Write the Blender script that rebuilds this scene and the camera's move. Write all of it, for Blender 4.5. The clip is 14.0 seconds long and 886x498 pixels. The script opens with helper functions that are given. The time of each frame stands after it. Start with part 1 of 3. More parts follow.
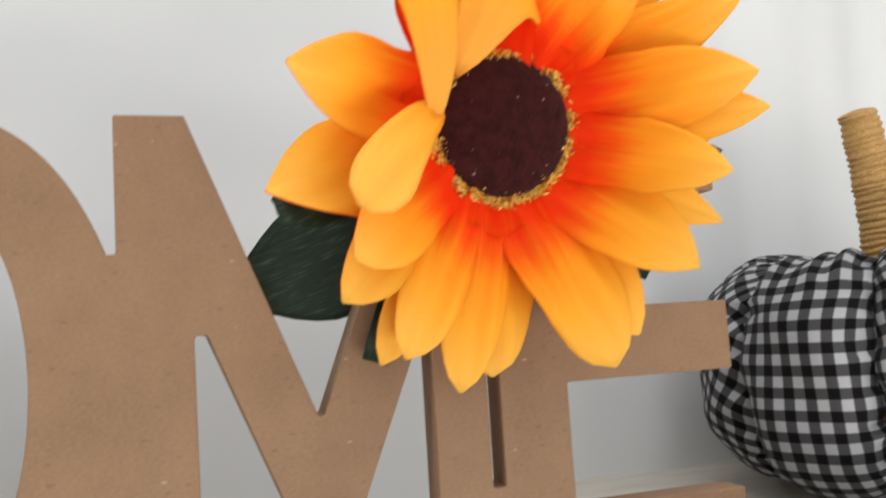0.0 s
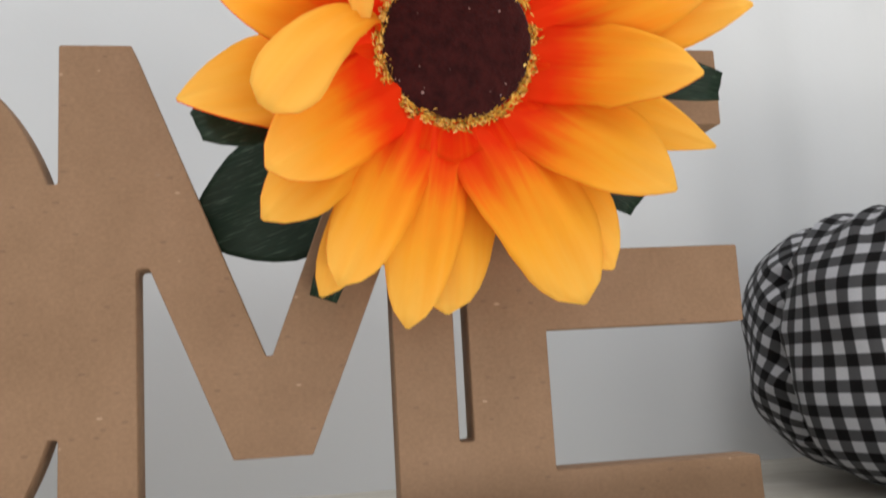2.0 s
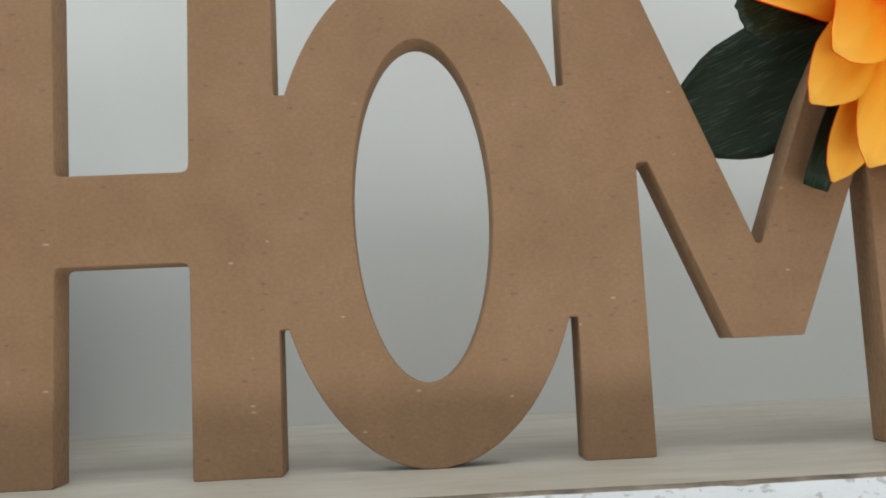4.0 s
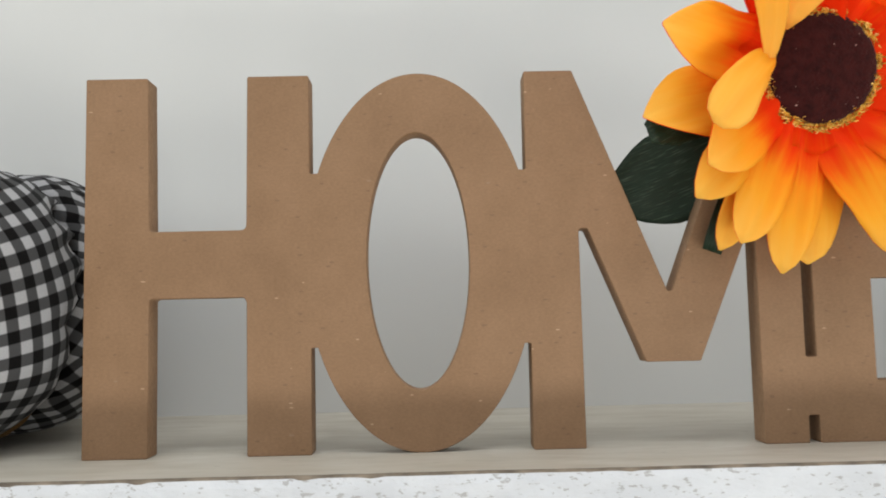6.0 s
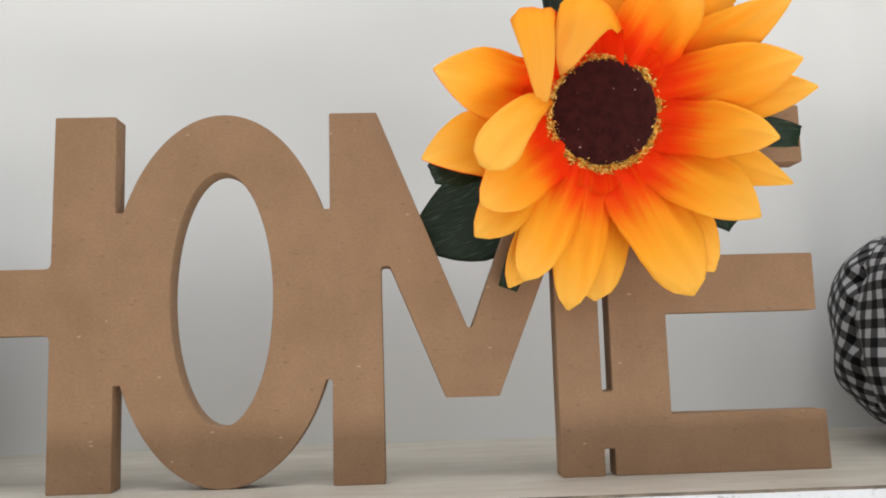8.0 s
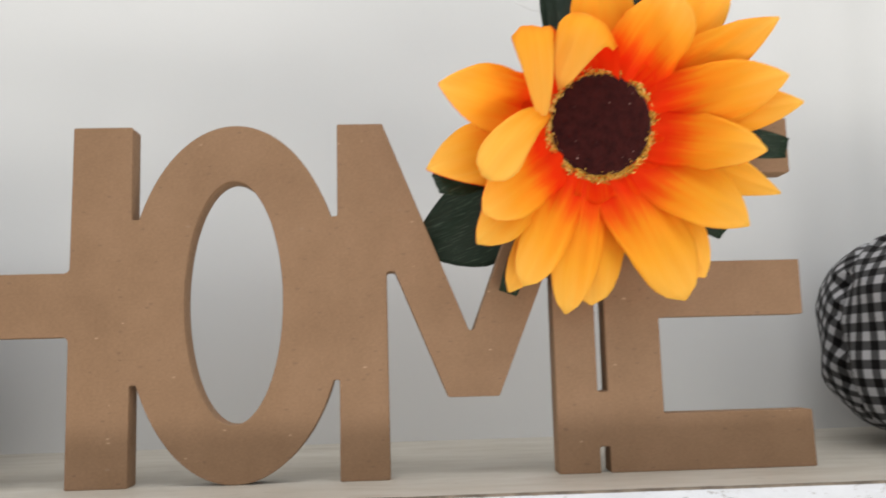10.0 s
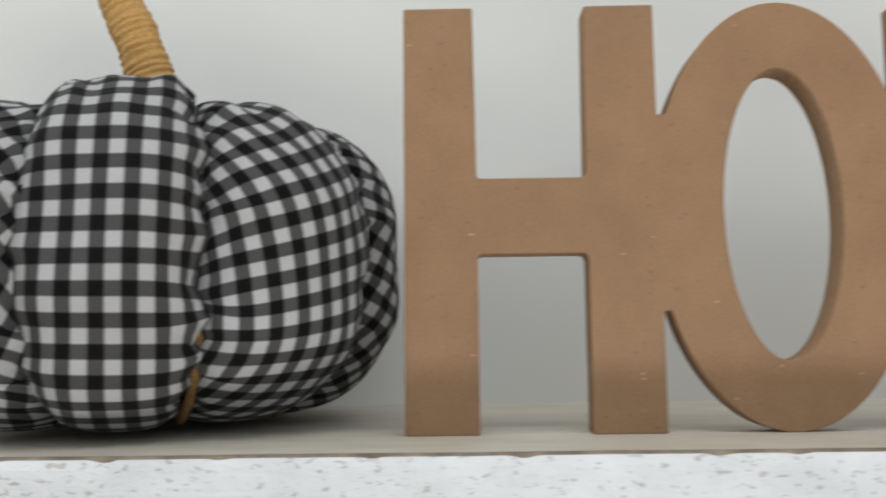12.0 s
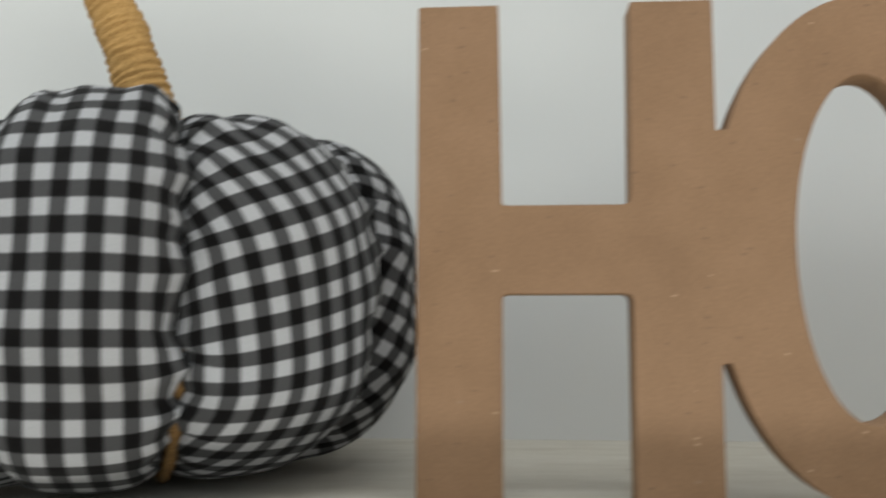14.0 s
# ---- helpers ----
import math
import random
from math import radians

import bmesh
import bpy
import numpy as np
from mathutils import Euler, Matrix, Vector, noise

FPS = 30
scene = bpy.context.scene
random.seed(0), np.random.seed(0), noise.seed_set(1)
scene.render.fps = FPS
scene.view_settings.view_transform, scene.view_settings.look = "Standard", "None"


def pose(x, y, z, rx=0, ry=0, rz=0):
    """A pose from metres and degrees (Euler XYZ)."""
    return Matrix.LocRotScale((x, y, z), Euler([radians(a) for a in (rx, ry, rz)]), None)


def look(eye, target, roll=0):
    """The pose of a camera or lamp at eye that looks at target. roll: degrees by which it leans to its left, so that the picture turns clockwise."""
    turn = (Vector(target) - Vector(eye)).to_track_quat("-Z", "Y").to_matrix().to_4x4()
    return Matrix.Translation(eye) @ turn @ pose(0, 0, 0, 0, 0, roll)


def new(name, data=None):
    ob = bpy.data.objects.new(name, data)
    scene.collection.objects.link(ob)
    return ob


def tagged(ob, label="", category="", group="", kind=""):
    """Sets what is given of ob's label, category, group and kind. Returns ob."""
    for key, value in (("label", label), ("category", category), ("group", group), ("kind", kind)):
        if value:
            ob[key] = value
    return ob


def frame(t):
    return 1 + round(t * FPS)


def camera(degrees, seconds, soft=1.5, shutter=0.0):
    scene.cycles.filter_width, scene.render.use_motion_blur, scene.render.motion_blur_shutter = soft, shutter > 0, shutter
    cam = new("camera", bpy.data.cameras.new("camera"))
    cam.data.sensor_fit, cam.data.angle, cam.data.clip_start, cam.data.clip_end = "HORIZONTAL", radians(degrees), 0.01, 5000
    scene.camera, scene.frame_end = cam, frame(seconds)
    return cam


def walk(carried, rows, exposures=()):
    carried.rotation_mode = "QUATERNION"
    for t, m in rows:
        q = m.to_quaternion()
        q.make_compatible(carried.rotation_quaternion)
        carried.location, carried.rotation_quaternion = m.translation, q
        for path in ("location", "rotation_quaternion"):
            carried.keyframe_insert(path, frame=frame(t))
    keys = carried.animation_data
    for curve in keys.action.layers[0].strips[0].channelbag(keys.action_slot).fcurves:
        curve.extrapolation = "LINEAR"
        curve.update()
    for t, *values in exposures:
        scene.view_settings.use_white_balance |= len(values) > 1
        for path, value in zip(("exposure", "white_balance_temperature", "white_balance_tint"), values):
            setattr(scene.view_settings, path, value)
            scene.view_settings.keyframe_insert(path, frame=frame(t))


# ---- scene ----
cam = camera(53.60, 14.0, soft=1.8, shutter=0.5)
PATH = [
    (0, (0.01086, -0.26128, 0.08472), (0.62879, 1.63278, 0.25998), -3.66),
    (0.2, (0.01953, -0.26817, 0.09286), (0.61680, 1.63201, 0.27345), -4.07),
    (0.5, (0.02987, -0.27472, 0.10234), (0.55854, 1.64153, 0.32250), -3.26),
    (0.8, (0.03089, -0.26422, 0.10563), (0.50182, 1.66495, 0.34340), -3.43),
    (1, (0.03506, -0.25459, 0.10343), (0.46859, 1.68271, 0.34611), -3.08),
    (1.2, (0.04036, -0.25119, 0.09517), (0.45897, 1.69025, 0.33092), -3.47),
    (1.5, (0.04956, -0.25091, 0.07723), (0.43271, 1.69235, 0.35459), -3.18),
    (1.7, (0.05522, -0.24969, 0.06792), (0.40569, 1.70148, 0.33273), -3.47),
    (2, (0.06177, -0.25049, 0.05523), (0.40631, 1.70170, 0.32032), -3.18),
    (2.2, (0.06025, -0.25270, 0.04811), (0.41632, 1.69838, 0.30597), -3.64),
    (2.5, (0.05166, -0.25798, 0.04008), (0.38698, 1.69764, 0.29127), -3.90),
    (3, (0.01460, -0.26509, 0.03050), (0.28873, 1.69818, 0.29586), -3.60),
    (3.5, (-0.02376, -0.25866, 0.02921), (0.12791, 1.71532, 0.31281), -3.09),
    (4, (-0.05072, -0.25462, 0.03616), (0.04211, 1.73233, 0.24444), -2.71),
    (6.3, (-0.03179, -0.35115, 0.05080), (-0.00991, 1.64198, 0.21492), -1.28),
    (6.5, (-0.02146, -0.35064, 0.04643), (0.01951, 1.63918, 0.24372), -1.48),
    (7, (0.00283, -0.35217, 0.04711), (0.05845, 1.63745, 0.24296), -1.62),
    (7.5, (0.02306, -0.35190, 0.05193), (0.08860, 1.63655, 0.25628), -1.59),
    (7.7, (0.02866, -0.35250, 0.05041), (0.10477, 1.63276, 0.28048), -1.70),
    (9.8, (0.03328, -0.37834, 0.05343), (0.13097, 1.60393, 0.30052), -1.55),
    (10, (0.02661, -0.37061, 0.05012), (0.12073, 1.61238, 0.29273), -1.55),
    (10.2, (0.02056, -0.36380, 0.04927), (0.08471, 1.62133, 0.28411), -1.67),
    (10.5, (0.00240, -0.35309, 0.05375), (0.02250, 1.63803, 0.24100), -1.53),
    (10.7, (-0.02069, -0.34735, 0.05492), (0.01280, 1.64255, 0.25281), -1.53),
    (11, (-0.06248, -0.33837, 0.05654), (-0.01185, 1.65366, 0.22759), -1.65),
    (11.5, (-0.10982, -0.32292, 0.04495), (-0.10890, 1.66887, 0.22591), -1.11),
    (12, (-0.15765, -0.30308, 0.03133), (-0.19028, 1.68514, 0.24567), -0.74),
    (12.5, (-0.20104, -0.29099, 0.02906), (-0.21009, 1.69677, 0.24975), -0.97),
    (12.7, (-0.21828, -0.28056, 0.02831), (-0.19530, 1.70818, 0.23903), -0.67),
    (13, (-0.23926, -0.26857, 0.02784), (-0.19416, 1.71892, 0.24663), 0.02),
    (13.2, (-0.23667, -0.26037, 0.03042), (-0.24357, 1.72749, 0.25032), 0.50),
    (13.3, (-0.23514, -0.25952, 0.03118), (-0.25129, 1.72900, 0.24456), 0.48),
    (13.4, (-0.23036, -0.25630, 0.03310), (-0.24241, 1.73304, 0.23896), 0.58),
    (13.5, (-0.22851, -0.25760, 0.03300), (-0.21789, 1.73034, 0.25205), 0.35),
    (13.7, (-0.20266, -0.25935, 0.03906), (-0.22464, 1.72946, 0.24921), -0.11),
    (14, (-0.14949, -0.26122, 0.05053), (-0.29175, 1.72461, 0.24094), -0.02),
]
walk(cam, [(t, look(eye, target, roll)) for t, eye, target, roll in PATH],
     [(0, 0.12, 6430, 11), (0.8, 0.04, 6430, 11), (1.5, 0.0, 6420, 12), (2.5, -0.09, 6250, 10), (4, -0.18, 6330, 5), (6.5, 0.0, 6500, 9), (10, 0.03, 6500, 11), (11.5, -0.04, 6460, 8), (13.5, -0.03, 6380, 6), (14, -0.10, 6400, 5)])

# ---- world and light ----
world = bpy.data.worlds.new("world")
scene.world = world
world.use_nodes = True
wt = world.node_tree
sky = wt.nodes.new("ShaderNodeTexSky")
sky.sky_type, sky.sun_disc = "NISHITA", False
sky.sun_elevation, sky.sun_rotation = radians(35), radians(100)
wt.links.new(sky.outputs[0], wt.nodes["Background"].inputs[0])
wt.nodes["Background"].inputs[1].default_value = 0.1

# added front fill lamp, set in an unseen door opening made for it
fill_lamp = bpy.data.lights.new("front_fill", "AREA")
fill_lamp.shape, fill_lamp.size, fill_lamp.size_y, fill_lamp.energy, fill_lamp.color = "RECTANGLE", 1.8, 2.2, 11.5, (1.0, 0.975, 0.925)
new("front_fill", fill_lamp).matrix_world = look((0.3, -1.07, 0.0), (0.3, 0, 0.0))

# added low lamp for an unseen source below shelf height; no terrace is there
low = bpy.data.lights.new("low_front_lamp", "AREA")
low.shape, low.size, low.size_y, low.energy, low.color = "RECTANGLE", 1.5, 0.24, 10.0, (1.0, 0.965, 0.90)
new("low_front_lamp", low).matrix_world = look((0.45, -1.065, -0.54), (0.28, 0, -0.1))

# daylight in the opening of the side window
side = bpy.data.lights.new("side_daylight", "AREA")
side.shape, side.size, side.size_y, side.energy, side.color = "RECTANGLE", 0.6, 0.9, 8.5, (0.99, 0.99, 0.98)
new("side_daylight", side).matrix_world = look((-1.68, -0.5, 0.65), (-0.68, -0.5, 0.4))

# overhead light the shadows point to; its roof window is unseen and assumed
top = bpy.data.lights.new("overhead_light", "AREA")
top.shape, top.size, top.size_y, top.energy, top.color = "RECTANGLE", 1.6, 0.75, 14.0, (1.0, 0.99, 0.97)
new("overhead_light", top).matrix_world = look((0.1, -0.62, 1.47), (0.1, -0.6195, 0))


# ---- materials ----
def material(name, rough=0.6, metal=0.0, spec=0.5):
    m = bpy.data.materials.new(name)
    m.use_nodes = True
    b = m.node_tree.nodes["Principled BSDF"]
    b.inputs["Roughness"].default_value = rough
    b.inputs["Metallic"].default_value = metal
    b.inputs["Specular IOR Level"].default_value = spec
    return m, m.node_tree, b


def node(nt, kind, **inputs):
    n = nt.nodes.new(kind)
    for k, v in inputs.items():
        n.inputs[k].default_value = v
    return n


def coords(nt, out="Object", scale=(1, 1, 1)):
    tc = nt.nodes.new("ShaderNodeTexCoord")
    mp = nt.nodes.new("ShaderNodeMapping")
    mp.inputs["Scale"].default_value = scale
    nt.links.new(tc.outputs[out], mp.inputs["Vector"])
    return mp.outputs[0]


def noise_tex(nt, vec, scale, detail=4.0, rough=0.55):
    n = node(nt, "ShaderNodeTexNoise", Scale=scale, Detail=detail, Roughness=rough)
    nt.links.new(vec, n.inputs["Vector"])
    return n.outputs["Fac"]


def ramp(nt, fac, *stops):
    r = nt.nodes.new("ShaderNodeValToRGB")
    e = r.color_ramp.elements
    while len(e) < len(stops):
        e.new(0.5)
    for el, (p, c) in zip(e, stops):
        el.position = p
        el.color = (*c, 1) if len(c) == 3 else c
    nt.links.new(fac, r.inputs[0])
    return r.outputs[0]


def mix(nt, fac, a, b, mode="MIX"):
    m = nt.nodes.new("ShaderNodeMix")
    m.data_type, m.blend_type = "RGBA", mode
    for sock, v in ((m.inputs[0], fac), (m.inputs[6], a), (m.inputs[7], b)):
        if isinstance(v, bpy.types.NodeSocket):
            nt.links.new(v, sock)
        elif isinstance(v, (int, float)):
            sock.default_value = v
        else:
            sock.default_value = (*v, 1)
    return m.outputs[2]


def math_node(nt, op, a, b=0.0, clamp=False):
    m = nt.nodes.new("ShaderNodeMath")
    m.operation, m.use_clamp = op, clamp
    for sock, v in ((m.inputs[0], a), (m.inputs[1], b)):
        if isinstance(v, bpy.types.NodeSocket):
            nt.links.new(v, sock)
        else:
            sock.default_value = v
    return m.outputs[0]


def bump(nt, b, height, strength=0.3, distance=0.001):
    n = node(nt, "ShaderNodeBump", Strength=strength, Distance=distance)
    nt.links.new(height, n.inputs["Height"])
    nt.links.new(n.outputs[0], b.inputs["Normal"])


def paint_wall():
    m, nt, b = material("white_wall_paint", 0.7)
    v = coords(nt)
    big = ramp(nt, noise_tex(nt, v, 3.0, 2), (0.35, (0.565, 0.568, 0.56)), (0.65, (0.625, 0.628, 0.62)))
    nt.links.new(big, b.inputs["Base Color"])
    bump(nt, b, noise_tex(nt, v, 160, 3), 0.12, 0.0006)
    return m


def plain(name, colour, rough=0.6, scale=40, vary=0.12):
    m, nt, b = material(name, rough)
    v = coords(nt)
    lo, hi = [c * (1 - vary) for c in colour], [min(1, c * (1 + vary)) for c in colour]
    nt.links.new(ramp(nt, noise_tex(nt, v, scale), (0.3, lo), (0.7, hi)), b.inputs["Base Color"])
    bump(nt, b, noise_tex(nt, v, scale * 8), 0.15, 0.0004)
    return m


def mdf():
    m, nt, b = material("raw_fibreboard", 0.62, spec=0.35)
    v = coords(nt)
    base = ramp(nt, noise_tex(nt, v, 22, 6, 0.65), (0.3, (0.172, 0.093, 0.046)), (0.5, (0.212, 0.119, 0.062)), (0.72, (0.250, 0.144, 0.080)))
    fibre = noise_tex(nt, coords(nt, scale=(1, 1, 1.5)), 750, 4, 0.75)
    base = mix(nt, 0.26, base, ramp(nt, fibre, (0.3, (0.10, 0.054, 0.024)), (0.7, (0.31, 0.19, 0.10))))
    # pale and dark flecks of pressed wood
    warp = coords(nt, scale=(1.0, 1.0, 2.6))
    vor = node(nt, "ShaderNodeTexVoronoi", Scale=190)
    nt.links.new(warp, vor.inputs["Vector"])
    pick = nt.nodes.new("ShaderNodeSeparateColor")
    nt.links.new(vor.outputs["Color"], pick.inputs[0])
    noise_cut = math_node(nt, "MULTIPLY", noise_tex(nt, coords(nt), 420, 2), 0.34)
    near = math_node(nt, "LESS_THAN", vor.outputs["Distance"], noise_cut)
    pale = math_node(nt, "MULTIPLY", near, math_node(nt, "GREATER_THAN", pick.outputs[0], 0.955))
    dark = math_node(nt, "MULTIPLY", near, math_node(nt, "GREATER_THAN", pick.outputs[1], 0.94))
    base = mix(nt, math_node(nt, "MULTIPLY", pale, 0.3), base, (0.62, 0.45, 0.31))
    base = mix(nt, math_node(nt, "MULTIPLY", dark, 0.45), base, (0.11, 0.06, 0.035))
    nt.links.new(base, b.inputs["Base Color"])
    bump(nt, b, fibre, 0.02, 0.0002)
    return m


def mdf_edge():
    m, nt, b = material("cut_fibreboard_edge", 0.8, spec=0.2)
    v = coords(nt, scale=(1, 3, 1))
    f = noise_tex(nt, v, 420, 4, 0.7)
    nt.links.new(ramp(nt, f, (0.3, (0.2, 0.118, 0.066)), (0.7, (0.31, 0.195, 0.115))), b.inputs["Base Color"])
    bump(nt, b, f, 0.35, 0.0004)
    return m


def shelf_top():
    m, nt, b = material("worn_cream_paint", 0.55)
    grain = noise_tex(nt, coords(nt, scale=(1, 3.5, 3)), 18, 7, 0.65)
    c = ramp(nt, grain, (0.25, (0.37, 0.335, 0.275)), (0.5, (0.45, 0.42, 0.36)), (0.75, (0.52, 0.495, 0.44)))
    stain = noise_tex(nt, coords(nt, scale=(1, 3, 1)), 16, 5, 0.65)
    c = mix(nt, math_node(nt, "MULTIPLY", ramp(nt, stain, (0.52, (0, 0, 0)), (0.72, (1, 1, 1))), 0.4), c, (0.30, 0.25, 0.19))
    spots = noise_tex(nt, coords(nt, scale=(1, 2.2, 1)), 120, 2, 0.5)
    c = mix(nt, math_node(nt, "MULTIPLY", ramp(nt, spots, (0.70, (0, 0, 0)), (0.76, (1, 1, 1))), 0.5), c, (0.2, 0.17, 0.13))
    nt.links.new(c, b.inputs["Base Color"])
    bump(nt, b, grain, 0.25, 0.0008)
    return m


def shelf_edge():
    m, nt, b = material("chipped_white_paint", 0.6)
    v = coords(nt, scale=(1, 1, 2.0))
    c = ramp(nt, noise_tex(nt, v, 30, 4), (0.3, (0.46, 0.475, 0.505)), (0.7, (0.56, 0.575, 0.605)))
    chips = noise_tex(nt, coords(nt, scale=(1, 1, 1.9)), 300, 4, 0.6)
    c = mix(nt, math_node(nt, "MULTIPLY", ramp(nt, chips, (0.595, (0, 0, 0)), (0.64, (1, 1, 1))), 0.6), c, (0.22, 0.205, 0.19))
    nt.links.new(c, b.inputs["Base Color"])
    bump(nt, b, noise_tex(nt, v, 130, 5, 0.65), 0.7, 0.0012)
    return m


def gingham(period):
    m, nt, b = material("gingham_cotton", 0.9, spec=0.08)
    uv = nt.nodes.new("ShaderNodeTexCoord").outputs["UV"]
    sep = nt.nodes.new("ShaderNodeSeparateXYZ")
    nt.links.new(uv, sep.inputs[0])
    bands = []
    for i in (0, 1):
        s = math_node(nt, "SINE", math_node(nt, "MULTIPLY", sep.outputs[i], 2 * math.pi / period))
        bands.append(math_node(nt, "ADD", math_node(nt, "MULTIPLY", s, 2.6), 0.5, True))
    both = math_node(nt, "MULTIPLY", math_node(nt, "ADD", bands[0], bands[1]), 0.5)
    c = ramp(nt, both, (0.0, (0.365, 0.365, 0.375)), (0.5, (0.060, 0.0595, 0.061)), (1.0, (0.0045, 0.004, 0.004)))
    mp = nt.nodes.new("ShaderNodeMapping")
    mp.inputs["Scale"].default_value = (1, 1, 1)
    nt.links.new(uv, mp.inputs["Vector"])
    yarn = noise_tex(nt, mp.outputs[0], 1900, 2, 0.6)
    c = mix(nt, 0.35, c, mix(nt, 1.0, c, ramp(nt, yarn, (0.3, (0.55, 0.55, 0.56)), (0.7, (1, 1, 1))), "MULTIPLY"))
    nt.links.new(c, b.inputs["Base Color"])
    b.inputs["Sheen Weight"].default_value = 0.04
    soft = noise_tex(nt, coords(nt), 130, 3, 0.5)
    h = math_node(nt, "ADD", math_node(nt, "MULTIPLY", yarn, 0.15), soft)
    bump(nt, b, h, 0.35, 0.0012)
    return m


def jute(name, dark, pale):
    m, nt, b = material(name, 0.85, spec=0.15)
    v = coords(nt, scale=(1, 1, 3.0))
    f = noise_tex(nt, v, 700, 4, 0.7)
    nt.links.new(ramp(nt, f, (0.3, dark), (0.7, pale)), b.inputs["Base Color"])
    bump(nt, b, f, 0.6, 0.0006)
    return m


def petal_cloth():
    m, nt, b = material("dyed_petal_cloth", 0.75, spec=0.15)
    uv = nt.nodes.new("ShaderNodeTexCoord").outputs["UV"]
    sep = nt.nodes.new("ShaderNodeSeparateXYZ")
    nt.links.new(uv, sep.inputs[0])
    mp = nt.nodes.new("ShaderNodeMapping")
    mp.inputs["Scale"].default_value = (9.0, 0.9, 1)
    nt.links.new(uv, mp.inputs["Vector"])
    info = nt.nodes.new("ShaderNodeObjectInfo")
    nt.links.new(info.outputs["Random"], mp.inputs["Location"])
    streak = noise_tex(nt, mp.outputs[0], 1.3, 4, 0.6)
    along = math_node(nt, "ADD", sep.outputs[1], math_node(nt, "MULTIPLY", math_node(nt, "SUBTRACT", streak, 0.5), 0.26))
    c = ramp(nt, along, (0.26, (0.98, 0.050, 0.002)), (0.37, (0.99, 0.145, 0.004)), (0.49, (1.0, 0.37, 0.014)), (0.68, (1.0, 0.50, 0.034)), (1.0, (1.0, 0.62, 0.11)))
    lightness = math_node(nt, "ADD", math_node(nt, "MULTIPLY", info.outputs["Random"], 0.07), 0.93)
    comb = nt.nodes.new("ShaderNodeCombineColor")
    for i in range(3):
        nt.links.new(lightness, comb.inputs[i])
    c = mix(nt, 1.0, c, comb.outputs[0], "MULTIPLY")
    nt.links.new(c, b.inputs["Base Color"])
    bump(nt, b, streak, 0.25, 0.001)
    # cloth lets some of the light through
    tr = nt.nodes.new("ShaderNodeBsdfTranslucent")
    nt.links.new(c, tr.inputs[0])
    mx = nt.nodes.new("ShaderNodeMixShader")
    mx.inputs[0].default_value = 0.42
    nt.links.new(b.outputs[0], mx.inputs[1])
    nt.links.new(tr.outputs[0], mx.inputs[2])
    nt.links.new(mx.outputs[0], nt.nodes["Material Output"].inputs[0])
    return m


def leaf_cloth():
    m, nt, b = material("dark_green_satin", 0.55, spec=0.25)
    uv = nt.nodes.new("ShaderNodeTexCoord").outputs["UV"]
    mp = nt.nodes.new("ShaderNodeMapping")
    mp.inputs["Scale"].default_value = (26, 3, 1)
    mp.inputs["Rotation"].default_value = (0, 0, 0.35)
    nt.links.new(uv, mp.inputs["Vector"])
    f = noise_tex(nt, mp.outputs[0], 2.0, 4, 0.7)
    nt.links.new(ramp(nt, f, (0.3, (0.003, 0.010, 0.004)), (0.57, (0.008, 0.022, 0.010)), (0.73, (0.10, 0.14, 0.10))), b.inputs["Base Color"])
    bump(nt, b, f, 0.4, 0.0008)
    return m


def disc_velvet():
    m, nt, b = material("brown_velvet", 0.95, spec=0.05)
    v = coords(nt)
    c = ramp(nt, noise_tex(nt, v, 260, 4, 0.7), (0.3, (0.018, 0.004, 0.004)), (0.7, (0.045, 0.009, 0.008)))
    lint = noise_tex(nt, v, 420, 1, 0.5)
    c = mix(nt, ramp(nt, lint, (0.755, (0, 0, 0)), (0.78, (1, 1, 1))), c, (0.35, 0.22, 0.2))
    nt.links.new(c, b.inputs["Base Color"])
    b.inputs["Sheen Weight"].default_value = 0.1
    bump(nt, b, noise_tex(nt, v, 900, 3, 0.7), 0.7, 0.001)
    return m


def stamen_mat():
    m, nt, b = material("yellow_stamen_fibre", 0.7, spec=0.2)
    g = nt.nodes.new("ShaderNodeNewGeometry")
    nt.links.new(ramp(nt, g.outputs["Random Per Island"], (0.0, (0.14, 0.05, 0.01)), (0.3, (0.62, 0.30, 0.03)), (0.7, (0.85, 0.5, 0.08)), (1.0, (0.9, 0.66, 0.22))), b.inputs["Base Color"])
    return m


WALL, CEIL = paint_wall(), plain("white_ceiling_paint", (0.8, 0.8, 0.79), 0.8, 6, 0.03)
FLOOR = plain("oak_floor", (0.5, 0.40, 0.29), 0.45, 12, 0.2)
MDF, MDF_EDGE = mdf(), mdf_edge()
TOP_PAINT, EDGE_PAINT = shelf_top(), shelf_edge()
GINGHAM = gingham(0.00995)
JUTE, TWINE = jute("golden_jute", (0.26, 0.14, 0.045), (0.55, 0.34, 0.13)), jute("brown_jute", (0.10, 0.055, 0.02), (0.26, 0.15, 0.06))
PETAL, LEAF, VELVET, STAMEN = petal_cloth(), leaf_cloth(), disc_velvet(), stamen_mat()
FRAME_WHITE = plain("white_joinery_paint", (0.78, 0.78, 0.77), 0.4, 10, 0.03)
BARE = plain("bare_grey_wood", (0.15, 0.12, 0.09), 0.85, 90, 0.6)
THREAD = plain("clear_glue_thread", (0.62, 0.62, 0.6), 0.35, 200, 0.1)


